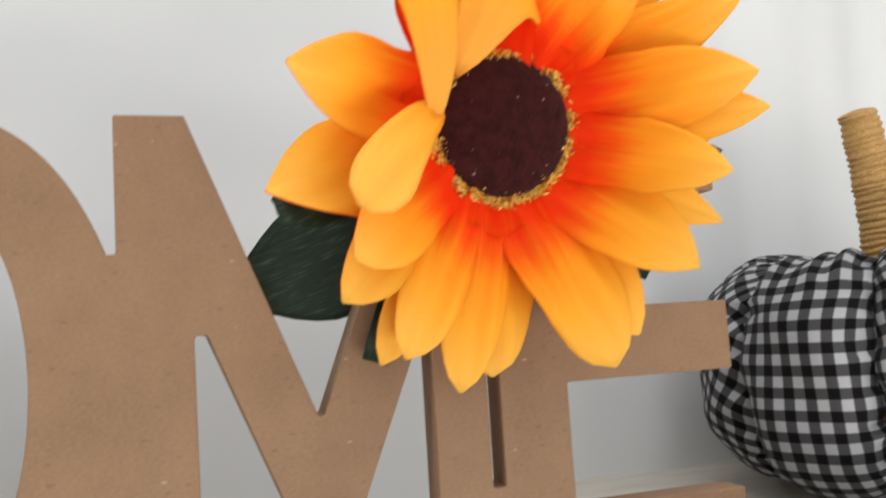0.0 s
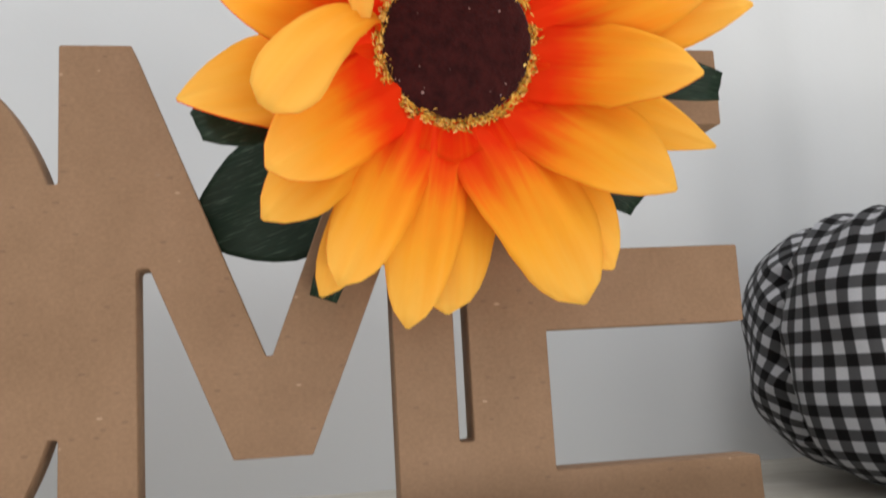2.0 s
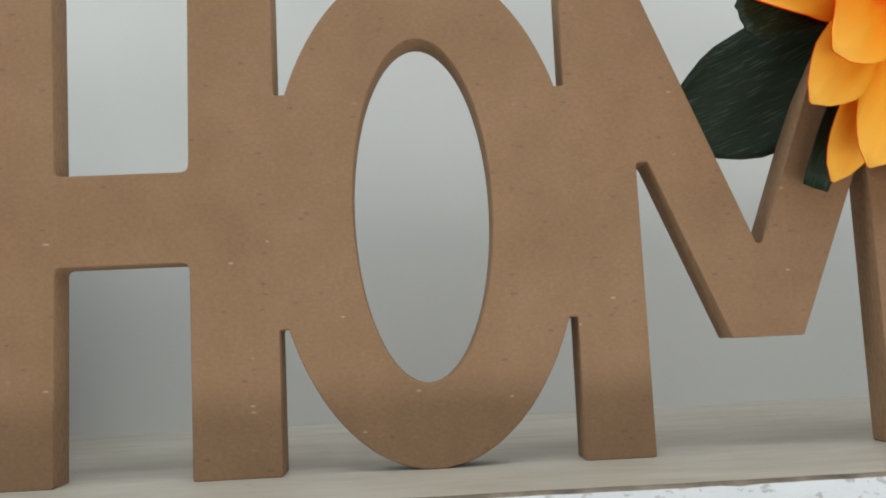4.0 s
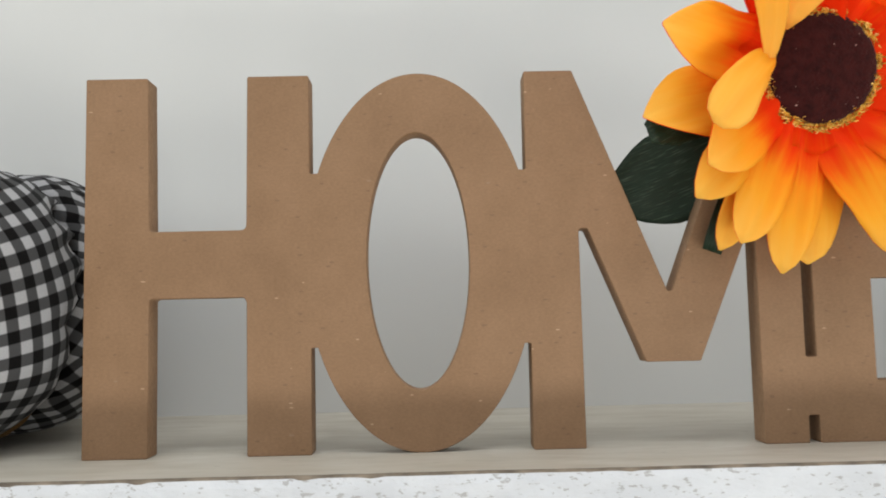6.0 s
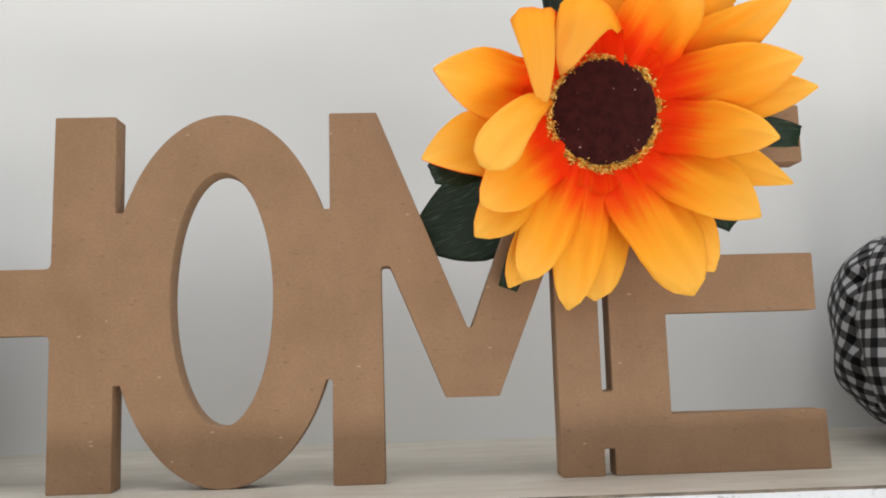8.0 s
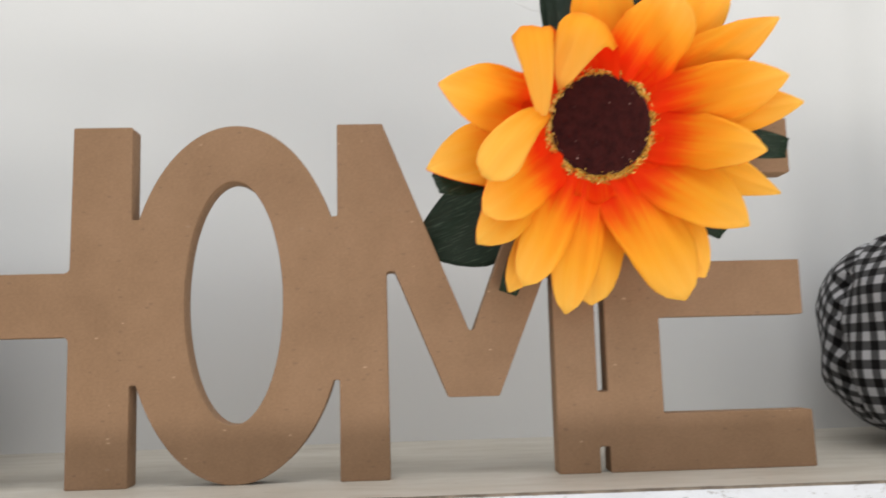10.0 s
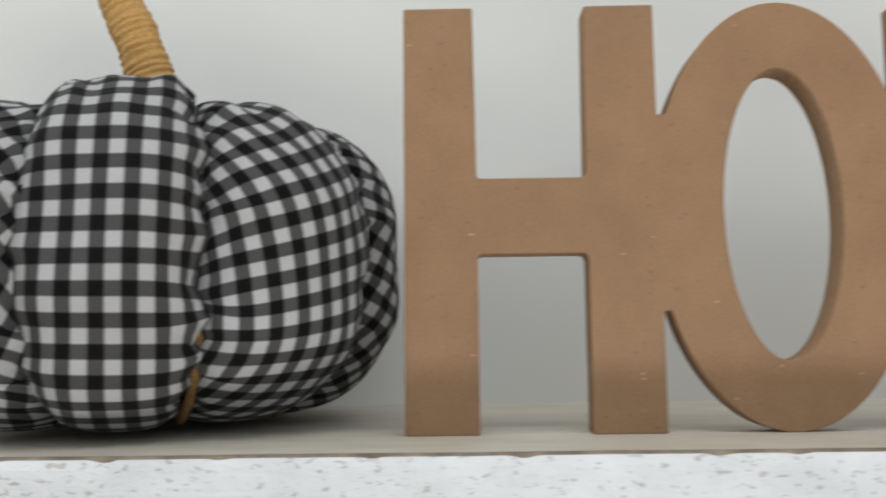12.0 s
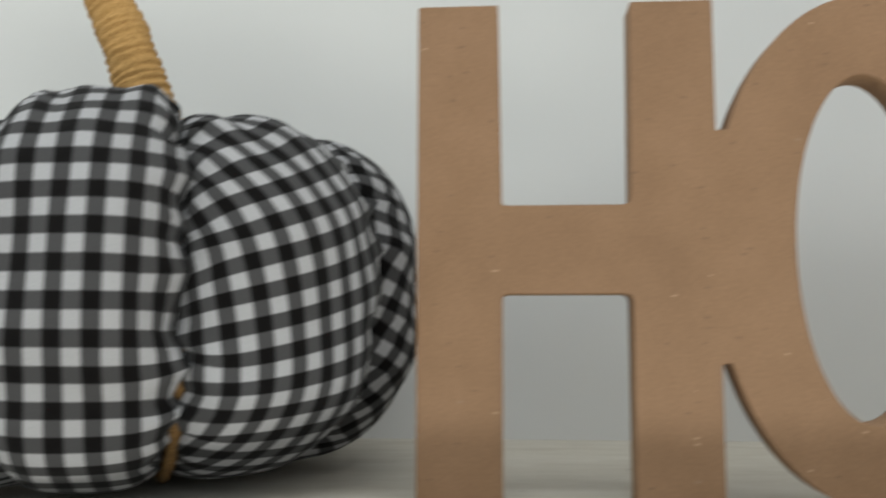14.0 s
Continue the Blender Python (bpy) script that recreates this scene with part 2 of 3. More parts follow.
# ---- building helpers ----
def finish(name, bm, materials, parent=None, label="", smooth=False):
    me = bpy.data.meshes.new(name)
    bmesh.ops.recalc_face_normals(bm, faces=bm.faces[:])
    bm.to_mesh(me)
    bm.free()
    for m in materials if isinstance(materials, (list, tuple)) else (materials,):
        me.materials.append(m)
    if smooth:
        for p in me.polygons:
            p.use_smooth = True
    ob = new(name, me)
    if parent:
        ob.parent = parent
        ob.matrix_parent_inverse = parent.matrix_basis.inverted()
    if label:
        ob["label"] = label
    return ob


def part(name, bm, mat, parent, label="", smooth=True):
    return finish(name, bm, mat, parent, label, smooth)


def box(bm, lo, hi):
    vs = [bm.verts.new((x, y, z)) for x in (lo[0], hi[0]) for y in (lo[1], hi[1]) for z in (lo[2], hi[2])]
    for f in ((0, 1, 3, 2), (4, 6, 7, 5), (0, 4, 5, 1), (2, 3, 7, 6), (0, 2, 6, 4), (1, 5, 7, 3)):
        bm.faces.new([vs[i] for i in f])


def boxes(name, spans, mat, **tags):
    bm = bmesh.new()
    for lo, hi in spans:
        box(bm, lo, hi)
    return tagged(finish(name, bm, mat), **tags)


def lattice(bm, rows, uvs=None, closed=False):
    """Quads between rows of points; uvs alike."""
    vs = [[bm.verts.new(p) for p in r] for r in rows]
    layer = bm.loops.layers.uv.verify() if uvs else None
    n = len(rows[0])
    for i in range(len(rows) - 1):
        for j in range(n if closed else n - 1):
            k = (j + 1) % n
            f = bm.faces.new((vs[i][j], vs[i][k], vs[i + 1][k], vs[i + 1][j]))
            if uvs:
                for lp, (a, c) in zip(f.loops, ((i, j), (i, k), (i + 1, k), (i + 1, j))):
                    lp[layer].uv = uvs[a][c]
    return vs


# ---- the room ----
X0, X1, Y0, Y1, Z0, Z1 = -1.7, 2.2, -1.1, 0.165, -1.15, 1.5


def wall_north():
    bm = bmesh.new()
    xs = [X0 - 0.1] + [-0.7 + 0.006 * i for i in range(300)] + [X1 + 0.1]

    def swell(x):
        g = min(1.0, max(0.0, (x - 0.16) / 0.3))
        return Y1 + g * (0.0034 * math.sin(x * 62) + 0.0018 * math.sin(x * 131 + 1.0)) + 0.0012 * math.sin(x * 9)
    rows = [[(x, swell(x), z) for x in xs] for z in (Z0, 0.0, 0.3, Z1)]
    lattice(bm, rows)
    lattice(bm, [[(x, Y1 + 0.12, z) for x in reversed(xs)] for z in (Z0, Z1)])
    return tagged(finish("wall_north", bm, WALL, smooth=True), label="softly uneven white wall behind the shelf", category="wall", kind="structure")


wall_north()
# south opening and its door frame are unseen, added to house the front lamps
boxes("wall_south", [((X0 - 0.1, Y0 - 0.1, Z0), (-0.65, Y0, Z1)), ((1.25, Y0 - 0.1, Z0), (X1 + 0.1, Y0, Z1)), ((-0.65, Y0 - 0.1, 1.15), (1.25, Y0, Z1))], WALL, label="white painted wall with an opening added for the front lamps", category="wall", kind="structure")
boxes("wall_west", [((X0 - 0.1, Y0, Z0), (X0, Y1, 0.15)), ((X0 - 0.1, Y0, 1.15), (X0, Y1, Z1)), ((X0 - 0.1, Y0, 0.15), (X0, -0.85, 1.15)), ((X0 - 0.1, -0.15, 0.15), (X0, Y1, 1.15))], WALL, label="plain white painted side wall with a window", category="wall", kind="structure")
boxes("wall_east", [((X1, Y0, Z0), (X1 + 0.1, Y1, Z1))], WALL, label="plain white painted side wall", category="wall", kind="structure")
boxes("floor", [((X0 - 0.1, Y0 - 0.1, Z0 - 0.1), (X1 + 0.1, Y1 + 0.12, Z0))], FLOOR, label="warm brown wooden floor", category="floor", kind="structure")
boxes("ceiling", [((X0 - 0.1, Y0 - 0.1, Z1), (-0.62, Y1 + 0.12, Z1 + 0.1)), ((1.03, Y0 - 0.1, Z1), (X1 + 0.1, Y1 + 0.12, Z1 + 0.1)), ((-0.62, Y0 - 0.1, Z1), (1.03, -1.0, Z1 + 0.1)), ((-0.62, -0.24, Z1), (1.03, Y1 + 0.12, Z1 + 0.1))], CEIL, label="flat white painted ceiling with an assumed roof opening", category="ceiling", kind="structure")
boxes("door_1", [((x, Y0 - 0.07, Z0), (x + 0.05, Y0 - 0.02, 1.15)) for x in (-0.65, 0.275, 1.2)] + [((-0.6, Y0 - 0.065, z), (1.2, Y0 - 0.025, z + 0.05)) for z in (Z0, 1.1)], FRAME_WHITE, label="unseen white door frame added around the front fill lamp", category="door", kind="structure")
boxes("window_1", [((x, -1.0, Z1 + 0.02), (x + 0.05, -0.24, Z1 + 0.07)) for x in (-0.62, 0.98)] + [((-0.57, y, Z1 + 0.025), (0.98, y + 0.05, Z1 + 0.065)) for y in (-1.0, -0.29)], FRAME_WHITE, label="unseen white roof window frame assumed around the overhead light", category="window", kind="structure")

boxes("window_2", [((X0 - 0.08, y, 0.15), (X0 - 0.03, y + 0.04, 1.15)) for y in (-0.85, -0.19)] + [((X0 - 0.075, -0.81, z), (X0 - 0.035, -0.19, z + 0.04)) for z in (0.15, 1.11)], FRAME_WHITE, label="white framed side window letting in daylight", category="window", kind="structure")


# ---- shelf ----
def shelf():
    bm = bmesh.new()
    xs = [-1.3 + 0.15 * i for i in range(5)] + [-0.6 + 0.0022 * i for i in range(546)] + [0.62 + 0.15 * i for i in range(5)]
    rows, deep = [], 0.034

    def n3(x, y, z, s):
        return noise.noise(Vector((x * s, y * s, z * s)))
    for x in xs:
        wob = 0.0010 * n3(x, 0, 3, 22) + 0.0006 * n3(x, 0, 9, 120)
        chip = max(0.0, n3(x, 2, 1, 90) - 0.22) * 0.0035
        r = [(x, 0.1675, 0.0), (x, 0.09, 0.0), (x, 0.02, 0.0), (x, -0.02, 0.0), (x, -0.0441 + wob, 0.0),
             (x, -0.0447 + wob + 0.2 * chip, -0.0003), (x, -0.0452 + wob, -0.0010 - 0.7 * chip)]
        for k in range(1, 12):
            z = -0.0010 - (deep - 0.003) * k / 11
            r.append((x, -0.0456 + wob * 0.6 + 0.0003 * n3(x, 4, z * 1.3, 90) + 0.0002 * n3(x, 7, z, 260), z - (chip if k < 3 else 0)))
        r += [(x, -0.043, -deep), (x, 0.1675, -deep)]
        rows.append(r)
    vs = lattice(bm, rows, closed=True)
    bm.faces.new(vs[0])
    bm.faces.new(list(reversed(vs[-1])))
    n = len(rows[0])
    bm.faces.index_update()
    bm.faces.ensure_lookup_table()
    kinds = [(f.index % n) if f.index < n * (len(rows) - 1) else 0 for f in bm.faces]
    bmesh.ops.recalc_face_normals(bm, faces=bm.faces[:])
    lip, bare = bm.copy(), bm.copy()
    for piece, wanted in ((bm, lambda j: j < 4 or j > 16), (bare, lambda j: j in (4, 5)), (lip, lambda j: 6 <= j <= 16)):
        piece.faces.ensure_lookup_table()
        bmesh.ops.delete(piece, geom=[f for f, j in zip(piece.faces[:], kinds) if not wanted(j)], context="FACES")
    root = tagged(new("shelf"), label="worn cream-painted wooden shelf with a chipped white front edge", category="shelf")
    root.location = (0, 0.1, -deep)
    bpy.context.view_layer.update()
    part("board", bm, TOP_PAINT, root, smooth=False)
    part("worn_corner", bare, BARE, root, "worn bare wood along the front corner", smooth=False)
    part("front_edge", lip, EDGE_PAINT, root, "chipped white painted front edge", smooth=False)
    return root


# ---- sign ----
def fillet(points, steps=5):
    out = []
    n = len(points)
    for i, (x, z, r) in enumerate(points):
        p, a, b = Vector((x, z)), Vector(points[i - 1][:2]), Vector(points[(i + 1) % n][:2])
        u, v = (a - p), (b - p)
        lim = 0.49 * min(u.length, v.length)
        u.normalize(), v.normalize()
        ang = u.angle(v)
        if r <= 0 or ang > 3.0:
            out.append(p)
            continue
        d = min(r / math.tan(ang / 2), lim)
        for k in range(steps + 1):
            t = k / steps
            out.append((p + u * d) * (1 - t) ** 2 + p * 2 * t * (1 - t) + (p + v * d) * t * t)
    return out


def sign():
    ox, oz, oa, ob_ = -0.0435, 0.075, 0.0452, 0.075
    c, s = 0.0005, 0.0021

    def arc(a0, a1, k=40):
        return [(ox + oa * math.cos(radians(a0 + (a1 - a0) * i / k)), oz + ob_ * math.sin(radians(a0 + (a1 - a0) * i / k)), 0) for i in range(k + 1)]
    cut = math.degrees(math.asin((0.110 - oz) / ob_))
    low = math.degrees(math.asin((oz - 0.0415) / ob_))
    h_top = [(-0.176, 0, c), (-0.1755, 0.15, c), (-0.1515, 0.15, c), (-0.1508, 0.088, s), (-0.1118, 0.088, 0.003), (-0.1112, 0.15, c), (-0.0872, 0.15, c), (-0.0872, 0.110, 0.0012)]
    o_top = arc(180 - cut, cut)
    m_top = [(-0.0002, 0.110, 0.0012), (0.0, 0.15, c), (0.019, 0.15, c), (0.0541, 0.0602, 0.0015), (0.0563, 0.0602, 0.0015), (0.0905, 0.15, c), (0.1075, 0.15, c), (0.1075, 0.033, 0.0013), (0.1125, 0.033, 0.0013)]
    e_all = [(0.1125, 0.15, c), (0.197, 0.15, c), (0.197, 0.1262, c), (0.1350, 0.1262, 0.0012), (0.1350, 0.0872, 0.0012), (0.198, 0.0872, c), (0.198, 0.0642, c), (0.1352, 0.0642, 0.0012), (0.1354, 0.0232, 0.0012), (0.199, 0.0232, c), (0.1995, 0, c),
             (0.1125, 0, c), (0.1125, 0.0108, 0.0012), (0.1075, 0.0108, 0.0012), (0.1075, 0, c)]
    m_low = [(0.0905, 0, c), (0.0905, 0.0865, 0.0012), (0.0882, 0.0865, 0.0012), (0.0662, 0.033, c), (0.0452, 0.033, c), (0.0236, 0.0865, 0.0018), (0.0196, 0.0865, 0.0018), (0.0198, 0, c), (-0.0002, 0, c), (0.0, 0.0415, 0.0012)]
    o_low = arc(-low, low - 180)
    h_low = [(-0.0872, 0.0415, 0.0012), (-0.0872, 0, c), (-0.1118, 0, c), (-0.1118, 0.062, 0.003), (-0.1508, 0.062, s), (-0.1510, 0, c)]
    outer = fillet(h_top + o_top + m_top + e_all + m_low + o_low + h_low)
    inner = [Vector((-0.0442 + 0.0208 * math.cos(2 * math.pi * i / 72), 0.0750 + 0.0515 * math.sin(2 * math.pi * i / 72))) for i in range(72)]
    cu = bpy.data.curves.new("sign_outline", "CURVE")
    cu.dimensions, cu.fill_mode, cu.extrude, cu.bevel_depth, cu.bevel_resolution = "2D", "BOTH", 0.0057, 0.0003, 1
    for loop in (outer, inner):
        sp = cu.splines.new("POLY")
        sp.points.add(len(loop) - 1)
        for q, p in zip(sp.points, loop):
            q.co = (p.x, p.y, 0, 1)
        sp.use_cyclic_u = True
    tmp = new("sign_outline", cu)
    me = bpy.data.meshes.new_from_object(tmp.evaluated_get(bpy.context.evaluated_depsgraph_get()))
    bpy.data.objects.remove(tmp)
    bpy.data.curves.remove(cu)
    me.transform(Matrix.Translation((0, 0.006, 0.0003)) @ Matrix.Rotation(radians(90), 4, "X"))
    root = tagged(new("home_sign"), label="raw brown fibreboard word sign reading HOME standing on the shelf", category="sign")
    cuts = (-1.0, -0.0871, -0.0001, 0.110, 1.0)
    for k, letter in enumerate("HOME"):
        bm = bmesh.new()
        bm.from_mesh(me)
        for x, sign_ in ((cuts[k], -1), (cuts[k + 1], 1)):
            bmesh.ops.bisect_plane(bm, geom=bm.verts[:] + bm.edges[:] + bm.faces[:], plane_co=(x, 0, 0), plane_no=(sign_, 0, 0), clear_outer=True)
        bm.normal_update()
        for f in bm.faces:
            f.material_index = 0 if abs(f.normal.y) > 0.9 else 1
        part("letter", bm, [MDF, MDF_EDGE], root, "flat cut letter " + letter, smooth=False)
    bpy.data.meshes.remove(me)
    return root


# ---- fabric pumpkins ----
def tube(bm, path, radius, seg=10):
    """A round bar along points; radius by the share of the way and the angle."""
    rows = []
    up = Vector((0.3, 1, 0.1)).normalized()
    for i, p in enumerate(path):
        t = (Vector(path[min(i + 1, len(path) - 1)]) - Vector(path[max(i - 1, 0)])).normalized()
        a = t.cross(up).normalized()
        b = a.cross(t)
        f = i / (len(path) - 1)
        rows.append([Vector(p) + (a * math.cos(q) + b * math.sin(q)) * radius(f, q) for q in (2 * math.pi * k / seg for k in range(seg))])
    vs = lattice(bm, rows, closed=True)
    bm.faces.new(list(reversed(vs[0])))
    bm.faces.new(vs[-1])


def pumpkin(centre, R, first, lobes, stem_foot, stem_tip, label, seed, weave=1.0, broad=()):
    """lobes: for each segment its height, girth and the turn of the cloth, in degrees, at its foot and top; broad: those with full shoulders."""
    root = tagged(new("fabric_pumpkin"), label=label, category="pumpkin", group="gingham pumpkins")
    root.location = (*centre, 0)
    bpy.context.view_layer.update()
    base = Vector((*centre, 0))
    edge = radians(first - lobes[0][4] / 2)
    NS, NV = 33, 56
    for k, (H, girth, turn0, turn1, span) in enumerate(lobes):
        half = radians(span) / 2
        a0 = edge + half
        edge += 2 * half
        rows = []
        for i in range(NV + 1):
            th = math.pi * (i / NV - 0.5)
            cr, sr = math.cos(th), math.sin(th)
            r = R * girth * max(cr, 0.0) ** ((0.45 if k in broad else 0.60) if sr > 0 else (0.38 if k == 0 else 0.50))
            z = 0.5 * H * (1 + math.copysign(abs(sr) ** 0.82, sr))
            fall = math.exp(-((r / (0.42 * R)) ** 2))
            z += (-0.032 if sr > 0 else 0.007) * fall
            row = []
            for j in range(NS):
                s = 2 * j / (NS - 1) - 1
                b = math.sqrt(max(0.0, 1 - abs(s) ** 2.6))
                gather = abs(s) ** 3
                w = noise.noise(Vector((i * 0.5, (3.0 if s > 0 else 8.0) + seed, k * 5.1 + s * 1.2)))
                w2 = noise.noise(Vector((i * 0.16 + seed, s * 1.6, k * 3.7)))
                tuck = abs(s) ** 4 * math.sin(i * 1.15 + 4 * w + k) * (0.5 + w2)
                rr = r * (0.77 + 0.23 * b) + (0.0046 * tuck + 0.0085 * gather * w + 0.0048 * w2 * (1 - 0.3 * b)) * max(cr, 0.0) ** 0.5
                zz = 0.5 * H + (z - 0.5 * H) * (0.88 + 0.12 * b) + 0.0030 * gather * w
                crown = math.exp(-((i / NV - 0.80) / 0.09) ** 2)
                zz += crown * (0.0022 * noise.noise(Vector((s * 4.5 + seed, k * 2.3, 1.7))) * (0.4 + abs(s)) + (0.0045 * math.exp(-((s - 0.62) / 0.22) ** 2) if k == 0 else 0.0))
                fold = max(0.0, sr - 0.40) * math.sin(8.5 * s + 3.0 * w2 + 1.7 * k) * (0.55 + 0.45 * math.sin(k * 2.1 + 1.0))
                zz += 0.0034 * fold * max(cr, 0.0) ** 0.4
                rr += 0.0026 * fold * max(cr, 0.0) ** 0.4
                zz = max(zz, 0.0004)
                ang = a0 + half * (1.04 - (0.10 * sr * sr if sr < 0 else 0.0)) * math.copysign(abs(s) ** 0.93, s) + 0.05 * gather * w
                row.append(base + Vector((rr * math.cos(ang), rr * math.sin(ang), zz)))
            rows.append(row)
        mid = NS // 2
        up = [0.0]
        for i in range(NV):
            up.append(up[-1] + (rows[i + 1][mid] - rows[i][mid]).length)
        uvs = []
        for i, row in enumerate(rows):
            acc = [0.0] * NS
            for j in range(mid + 1, NS):
                acc[j] = acc[j - 1] + (row[j] - row[j - 1]).length
            for j in range(mid - 1, -1, -1):
                acc[j] = acc[j + 1] - (row[j] - row[j + 1]).length
            line = []
            for j in range(NS):
                g = abs(2 * j / (NS - 1) - 1) ** 4
                u = acc[j] + 0.002 * g * noise.noise(Vector((i * 0.5, j * 0.3, k + seed)))
                v = up[i] - 0.5 * up[-1] + 0.004 * g * noise.noise(Vector((i * 0.45, 4, k + seed)))
                q = radians(turn0 + (turn1 - turn0) * i / NV)
                u, v = u * weave, v * weave
                line.append((u * math.cos(q) - v * math.sin(q) + 0.0025 + 0.0031 * k, u * math.sin(q) + v * math.cos(q) + 0.0017 * k))
            uvs.append(line)
        bm = bmesh.new()
        lattice(bm, rows, uvs)
        part("segment", bm, GINGHAM, root)
        # twine drawn down between this segment and the next
        bm = bmesh.new()
        ga = a0 + half
        path = []
        for i in range(25):
            th = math.pi * (i / 24 - 0.44) * 0.84
            r = (0.765 if th > 0 else 0.785) * R * max(math.cos(th), 0.0) ** (0.62 if th > 0 else 0.42)
            z = 0.052 + 0.0505 * math.copysign(abs(math.sin(th)) ** 0.86, math.sin(th))
            path.append(base + Vector((r * math.cos(ga), r * math.sin(ga), max(z, 0.0035))))
        tube(bm, path, lambda f, q: 0.0019 + 0.0004 * math.sin(f * 150 + q) + 0.0003 * math.sin(f * 61 - 2 * q), 8)
        part("twine", bm, TWINE, root, "brown jute twine")
    # the twine-wrapped stem
    bm = bmesh.new()
    a, d = base + Vector(stem_foot), base + Vector(stem_tip)
    bend = (a + d) / 2 + Vector((0.004, 0, 0.003))
    N = 220
    path = [a * (1 - t) ** 2 + bend * 2 * t * (1 - t) + d * t * t for t in (i / N for i in range(N + 1))]

    def girth_at(f, q):
        wrap = abs(math.sin(math.pi * (f * 31 + 0.5 * noise.noise(Vector((f * 17, seed, 5))) + q / (2 * math.pi))))
        lump = 0.0007 * noise.noise(Vector((f * 9, seed, math.cos(q)))) + 0.0005 * noise.noise(Vector((f * 60, seed, 2 * math.cos(q))))
        end = 1.0 if f < 0.97 else math.sqrt(max(0.05, 1 - ((f - 0.97) / 0.03) ** 2))
        return (0.0079 + 0.0024 * (1 - f) ** 1.5 + 0.0009 * wrap + 1.4 * lump) * end
    tube(bm, path, girth_at, 20)
    part("stem", bm, JUTE, root, "stem wrapped in golden jute twine")
    return root


# ---- sunflower ----
CENTRE = Vector((0.108, -0.0265, 0.1415))
FACING = Vector((0.0, -1.0, -0.22)).normalized()


def blade(bm, path, width, cup, thick, ripple=0.0, seed=0, n=11, facing=FACING, twist=0.0, across=None, droop=0.0, v0=0.0, crease=0.0):
    """A thin curved sheet along a path: both faces and its rim, u across and v along."""
    m = len(path)
    front, back, uvs = [], [], []
    for i, p in enumerate(path):
        f = i / (m - 1)
        t = (path[min(i + 1, m - 1)] - path[max(i - 1, 0)]).normalized()
        nn = (facing - t * facing.dot(t)).normalized()
        nn = Matrix.Rotation(radians(twist) * f, 3, t) @ nn
        w = t.cross(nn)
        if across:
            w = (across - t * across.dot(t)).normalized()
            nn = w.cross(t)
        rf, rb, ru = [], [], []
        for j in range(n):
            s = 2 * j / (n - 1) - 1
            half = width(f)
            rag = 1 + 0.09 * noise.noise(Vector((f * 5, s * 2, seed * 3.1))) + 0.04 * noise.noise(Vector((f * 31, s * 2, seed)))
            pleat = crease * (math.cos(s * 8.5 + seed * 2.1) + 0.6 * math.cos(s * 17 + seed)) * math.sin(math.pi * min(1.0, f * 1.15)) ** 0.7 * (1 - s * s)
            lift = cup * half * (s * s) + pleat + ripple * math.sin(f * 9 + s * 5 + seed) * half * 0.25 + ripple * 0.0022 * math.cos(s * 9 + seed) * (1 - f)
            q = p + w * (s * half * rag) + nn * lift - Vector((0, 0, droop * s * s * half * math.sin(math.pi * f) ** 2))
            rf.append(q)
            rb.append(q - nn * thick)
            ru.append((0.5 + 0.5 * s * half / 0.013, v0 + (1 - v0) * f))
        front.append(rf), back.append(rb), uvs.append(ru)
    a = lattice(bm, front, uvs)
    b = lattice(bm, [list(reversed(r)) for r in back], [list(reversed(r)) for r in uvs])
    for i in range(m - 1):
        bm.faces.new((a[i][0], a[i + 1][0], b[i + 1][-1], b[i][-1]))
        bm.faces.new((a[i + 1][-1], a[i][-1], b[i][0], b[i + 1][0]))
    for j in range(n - 1):
        bm.faces.new((a[-1][j], a[-1][j + 1], b[-1][n - 2 - j], b[-1][n - 1 - j]))


def petal_width(half, point, blunt=0.62):
    def w(f):
        if f < 0.55:
            g = f / 0.55
            return half * (1.06 - 0.06 * (3 * g * g - 2 * g ** 3))
        g = (f - 0.55) / 0.45
        return max(0.0005, half * (1 - g ** point) ** blunt)
    return w


